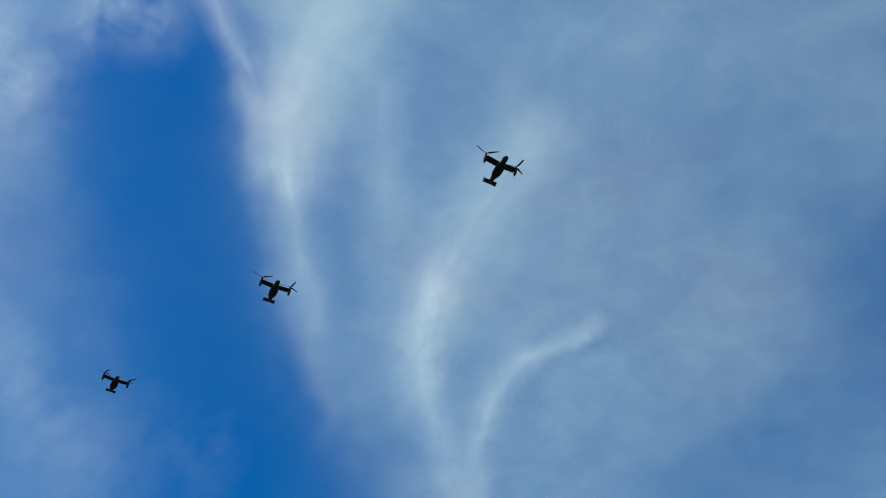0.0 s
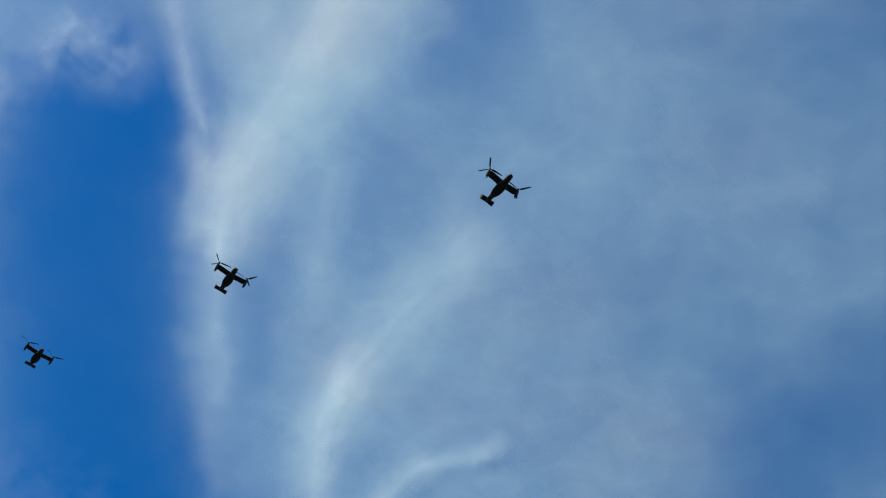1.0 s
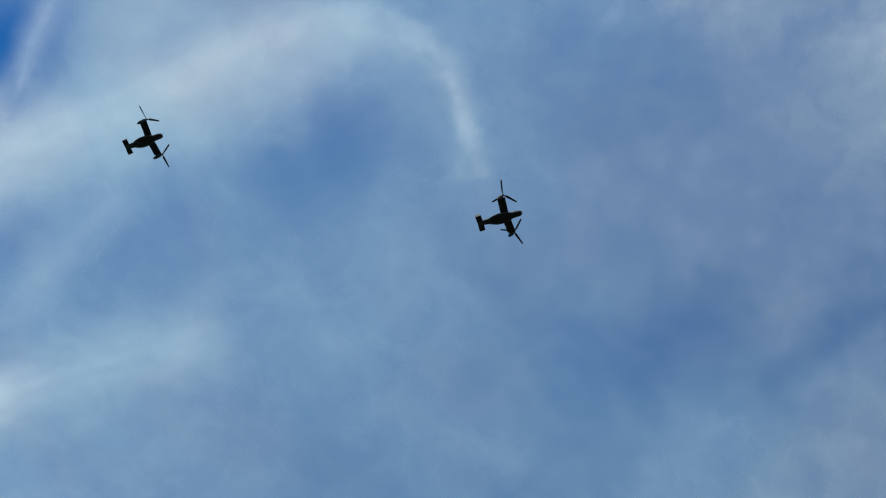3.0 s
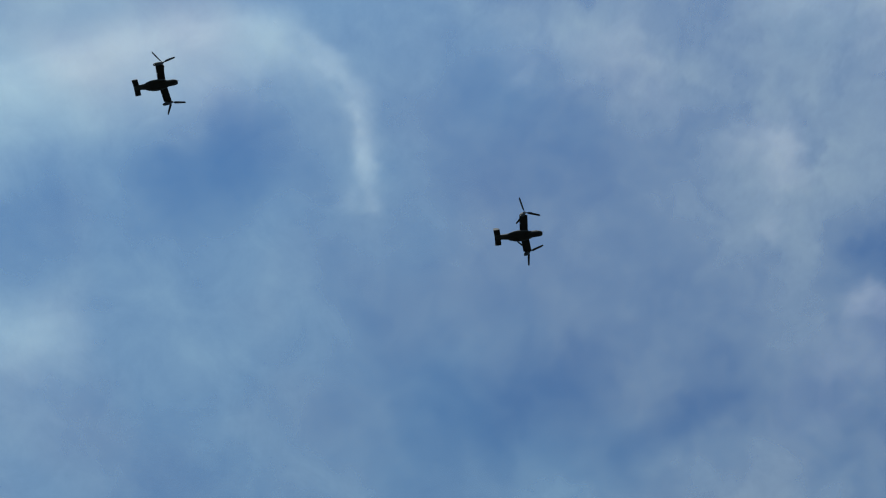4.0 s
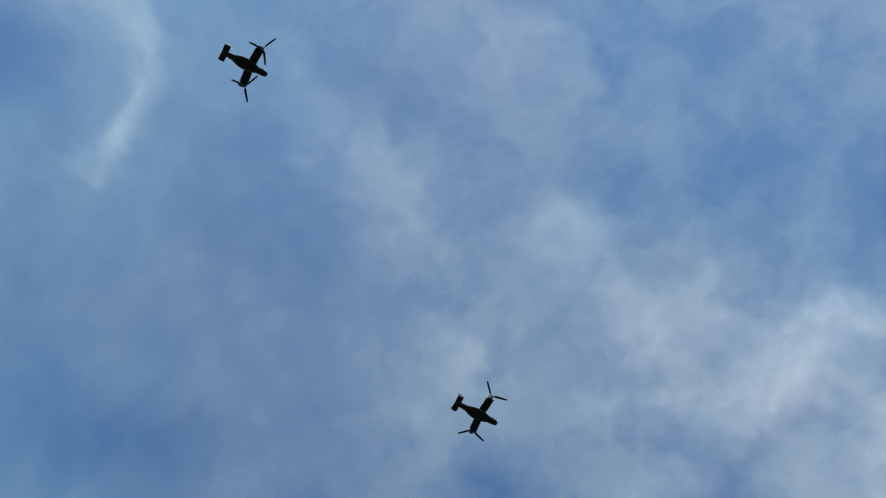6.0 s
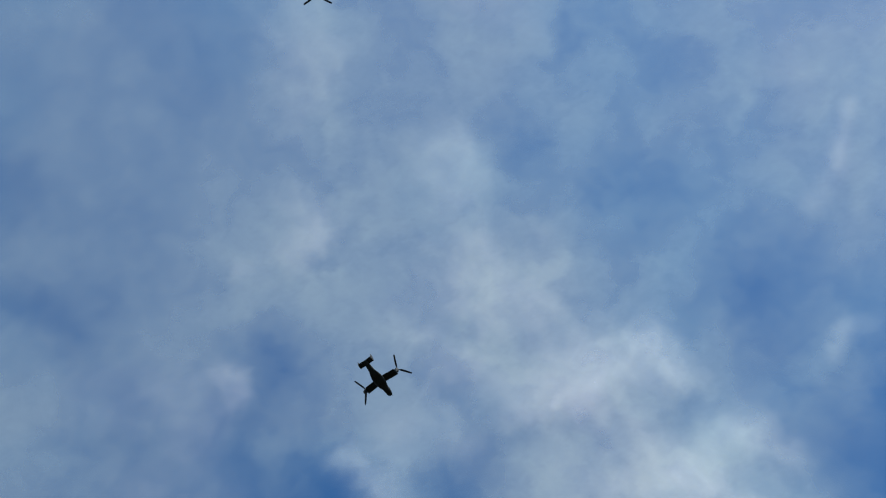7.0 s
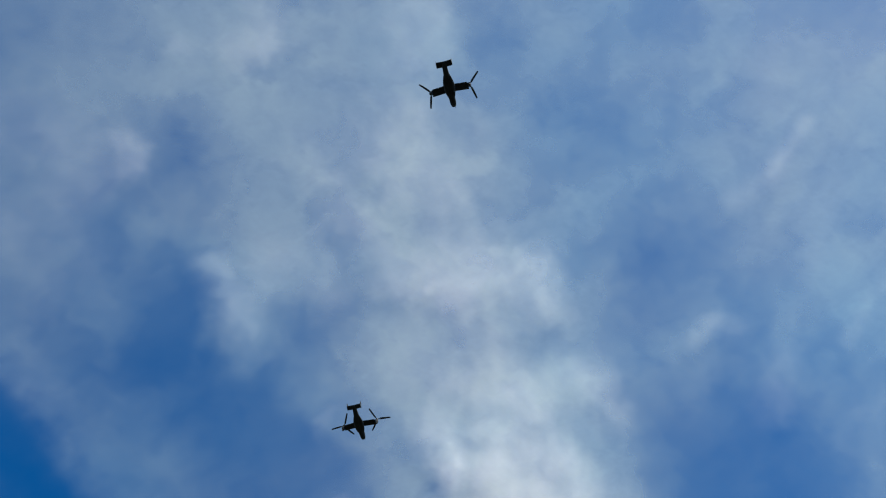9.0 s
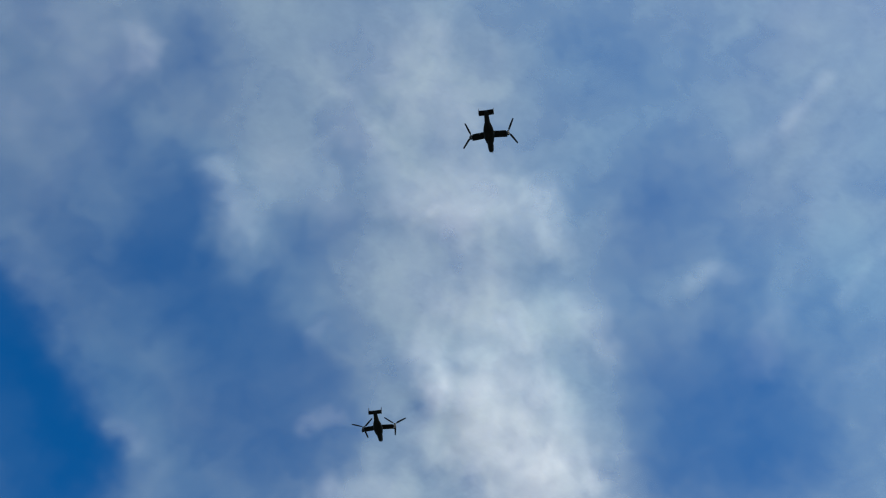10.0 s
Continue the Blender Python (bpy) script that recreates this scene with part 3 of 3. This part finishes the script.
        part("exhaust", bm, STEEL, nacelle, "sooted exhaust duct")
        bm = hull([(0.7, 0.3, 0.2, -0.72), (1.0, 0.34, 0.22, -0.74), (1.15, 0.3, 0.18, -0.74)], 2.4, "z", 14)
        bmesh.ops.transform(bm, matrix=Matrix.Translation((side * 7.1, PIVOT_Y, PIVOT_Z)) @ LEAN, verts=bm.verts)
        part("air_intake", bm, RUBBER, nacelle)
        build_rotor(craft, side)
    # cockpit glazing, probe, sensor ball, gear doors
    for side in (-1, 1):
        for y0, y1, w0, w1 in ((7.15, 6.35, 0.45, 0.62), (6.2, 5.35, 0.86, 0.98)):
            bm = bmesh.new()
            box(bm, side * (w0 + w1) / 2, (y0 + y1) / 2, 0.62, 0.34, y0 - y1, 0.42, 0.06)
            part("cockpit_window", bm, GLASS, fuselage, "dark cockpit pane")
    bm = bmesh.new()
    bmesh.ops.create_cone(bm, cap_ends=True, segments=10, radius1=0.09, radius2=0.05, depth=1.8, matrix=Matrix.Translation((0.45, 7.7, -0.45)) @ Matrix.Rotation(radians(-90), 4, "X"))
    part("refuelling_probe", bm, LIGHT_GREY, craft, "slim probe ahead of the nose")
    bm = bmesh.new()
    bmesh.ops.create_uvsphere(bm, u_segments=14, v_segments=10, radius=0.3, matrix=Matrix.Translation((-0.25, 7.1, -1.05)))
    part("sensor_turret", bm, RUBBER, craft)
    for side in (-1, 1):
        bm = bmesh.new()
        box(bm, side * 1.05, -1.3, -1.175, 0.62, 1.9, 0.05, 0.02)
        part("gear_door", bm, GREY, craft)
    bm = bmesh.new()
    box(bm, 0, -5.0, -0.42, 1.3, 2.2, 0.05, 0.02)
    bmesh.ops.transform(bm, matrix=Matrix.Translation((0, -5.0, -0.42)) @ Matrix.Rotation(radians(-17), 4, "X") @ Matrix.Translation((0, 5.0, 0.42)), verts=bm.verts)
    part("rear_ramp", bm, GREY, craft)
    bm = bmesh.new()
    box(bm, 0, 2.6, -1.3, 0.06, 0.5, 0.3, 0.02)
    part("antenna", bm, GREY, craft)
    return tagged(craft, "dark grey military tiltrotor aircraft flying with tilted nacelles", "aircraft", "tiltrotor flight")


lead_aircraft = build_aircraft()
second_aircraft = copy_thing(lead_aircraft, Matrix())
third_aircraft = copy_thing(lead_aircraft, Matrix())


# ---- what moves ----
def spin_rows(side, knots, rate):
    """Rotor turn, every thirtieth of a second; knots: (seconds, degrees of a blade), met by adding whole blade steps."""
    turns = [(knots[0][0], knots[0][1])]
    for t, a in knots[1:]:
        t0, a0 = turns[-1]
        want = a0 + side * rate * (t - t0)
        turns.append((t, a + 120 * round((want - a) / 120)))
    times, angles = zip(*turns)
    return [(k / FPS, rotor_place(side, float(np.interp(k / FPS, times, angles)))) for k in range(301)]


def motions():
    flights = (
        (lead_aircraft, LEAD_ROWS, LEAD_SPIN),
        (second_aircraft, SECOND_ROWS, SECOND_SPIN),
        (third_aircraft, THIRD_ROWS, THIRD_SPIN),
    )
    for craft, rows, (left, right) in flights:
        walk(craft, rows)
        for rotor in [c for c in craft.children if c.name.startswith("rotor")]:
            side = 1 if rotor.matrix_basis.translation.x > 0 else -1
            walk(rotor, spin_rows(side, right if side > 0 else left, 2100))


LEAD_ROWS = [
    (0, pose(20.72, 242.65, 333.88, 0.3, -2.2, -157.7)),
    (0.5, pose(28.85, 218.34, 334.05, 0.3, -2.2, -157.7)),
    (1, pose(37.08, 194.07, 334.16, 0.3, -2.2, -157.7)),
    (1.5, pose(45.84, 166.96, 335.80, 0.3, -2.2, -157.7)),
    (2, pose(52.73, 143.35, 335.31, 0.3, -2.2, -157.7)),
    (2.5, pose(60.73, 119.26, 334.97, 0.3, -2.2, -157.7)),
    (3.8, pose(81.56, 59.35, 333.43, 0.3, -2.2, -157.7)),
    (4, pose(85.21, 49.76, 333.23, 0.3, -2.2, -157.7)),
    (4.5, pose(94.00, 26.46, 332.68, 0.3, -2.2, -157.7)),
    (5, pose(102.54, 2.94, 332.28, 0.3, -2.2, -157.7)),
    (5.5, pose(111.34, -21.56, 331.88, 0.3, -2.2, -157.7)),
    (6, pose(120.55, -46.49, 331.29, 0.3, -2.2, -157.7)),
    (6.2, pose(124.09, -53.98, 331.31, 0.3, -2.2, -157.7)),
    (7.3, pose(140.17, -106.03, 331.25, 0.3, -2.2, -157.7)),
    (7.5, pose(144.45, -116.31, 330.68, 0.3, -2.2, -157.7)),
    (8, pose(152.30, -139.79, 330.61, 0.3, -2.2, -157.7)),
    (8.5, pose(160.77, -164.51, 329.90, 0.3, -2.2, -157.7)),
    (9, pose(168.92, -188.35, 329.60, 0.3, -2.2, -157.7)),
    (9.5, pose(177.21, -211.96, 329.36, 0.3, -2.2, -157.7)),
    (10, pose(184.93, -235.75, 329.25, 0.3, -2.2, -157.7)),
]
SECOND_ROWS = [
    (0, pose(-79.35, 326.36, 338.07, 0.5, 0.6, -158.7)),
    (0.5, pose(-71.40, 301.54, 339.62, 0.5, 0.6, -158.7)),
    (1, pose(-63.27, 278.41, 339.70, 0.5, 0.6, -158.7)),
    (1.5, pose(-55.56, 252.67, 341.34, 0.5, 0.6, -158.7)),
    (2, pose(-48.47, 230.74, 340.70, 0.5, 0.6, -158.7)),
    (2.5, pose(-41.54, 207.25, 340.94, 0.5, 0.6, -158.7)),
    (3.8, pose(-27.38, 147.01, 342.26, 0.5, 0.6, -158.7)),
    (4, pose(-23.53, 136.88, 342.28, 0.5, 0.6, -158.7)),
    (4.5, pose(-15.48, 113.75, 342.22, 0.5, 0.6, -158.7)),
    (5, pose(-7.36, 91.58, 341.92, 0.5, 0.6, -158.7)),
    (5.5, pose(0.69, 68.59, 341.76, 0.5, 0.6, -158.7)),
    (6, pose(7.62, 44.90, 341.81, 0.5, 0.6, -158.7)),
    (6.2, pose(11.48, 36.33, 341.78, 0.5, 0.6, -158.7)),
    (7.3, pose(27.59, -15.13, 342.04, 0.5, 0.6, -158.7)),
    (7.5, pose(31.90, -25.04, 341.56, 0.5, 0.6, -158.7)),
    (8, pose(40.57, -48.31, 341.27, 0.5, 0.6, -158.7)),
    (8.5, pose(48.88, -70.28, 341.55, 0.5, 0.6, -158.7)),
    (9, pose(57.88, -93.37, 341.24, 0.5, 0.6, -158.7)),
    (9.5, pose(66.09, -116.11, 341.28, 0.5, 0.6, -158.7)),
    (10, pose(75.36, -138.93, 340.93, 0.5, 0.6, -158.7)),
]
THIRD_ROWS = [
    (0, pose(-180.70, 432.19, 362.57, 0.6, 2.2, -154.0)),
    (0.5, pose(-171.07, 404.99, 364.13, 0.6, 2.2, -154.0)),
    (1, pose(-158.79, 380.40, 363.53, 0.6, 2.2, -154.0)),
    (1.5, pose(-146.68, 354.33, 363.96, 0.6, 2.2, -154.0)),
    (2, pose(-136.66, 329.75, 364.04, 0.6, 2.2, -154.0)),
    (10, pose(27.00, -70.00, 366.00, 0.6, 2.2, -154.0)),
]
# blade angles: left rotor, right rotor
LEAD_SPIN = (
    [(0, 96), (0.5, 66), (1, 0), (1.5, 12), (2, 21), (2.5, 30), (4, 69), (4.5, 84), (5, 87), (5.5, 96), (6, 105), (7.5, 21), (8, 36), (8.5, 45), (9, 54), (9.5, 69), (10, 78)],
    [(0, 18), (0.5, 108), (1, 57), (1.5, 45), (2, 33), (2.5, 24), (4, 105), (4.5, 93), (5, 87), (5.5, 78), (6, 75), (7.5, 39), (8, 27), (8.5, 18), (9, 6), (9.5, 111), (10, 99)],
)
SECOND_SPIN = (
    [(0, 99), (0.5, 69), (1, 117), (1.5, 9), (2, 30), (2.5, 42), (4, 96), (4.5, 114), (5, 6), (5.5, 18), (6, 24), (7.5, 81), (8, 90), (8.5, 93), (9, 105), (9.5, 117), (10, 9)],
    [(0, 21), (0.5, 111), (1, 54), (1.5, 39), (2, 24), (2.5, 9), (4, 78), (4.5, 60), (5, 48), (5.5, 36), (6, 27), (7.5, 99), (8, 96), (8.5, 87), (9, 75), (9.5, 66), (10, 57)],
)
THIRD_SPIN = (
    [(0, 3), (0.5, 93), (1, 30), (1.5, 45), (10, 45)],
    [(0, 108), (0.5, 78), (1, 24), (10, 24)],
)

motions()
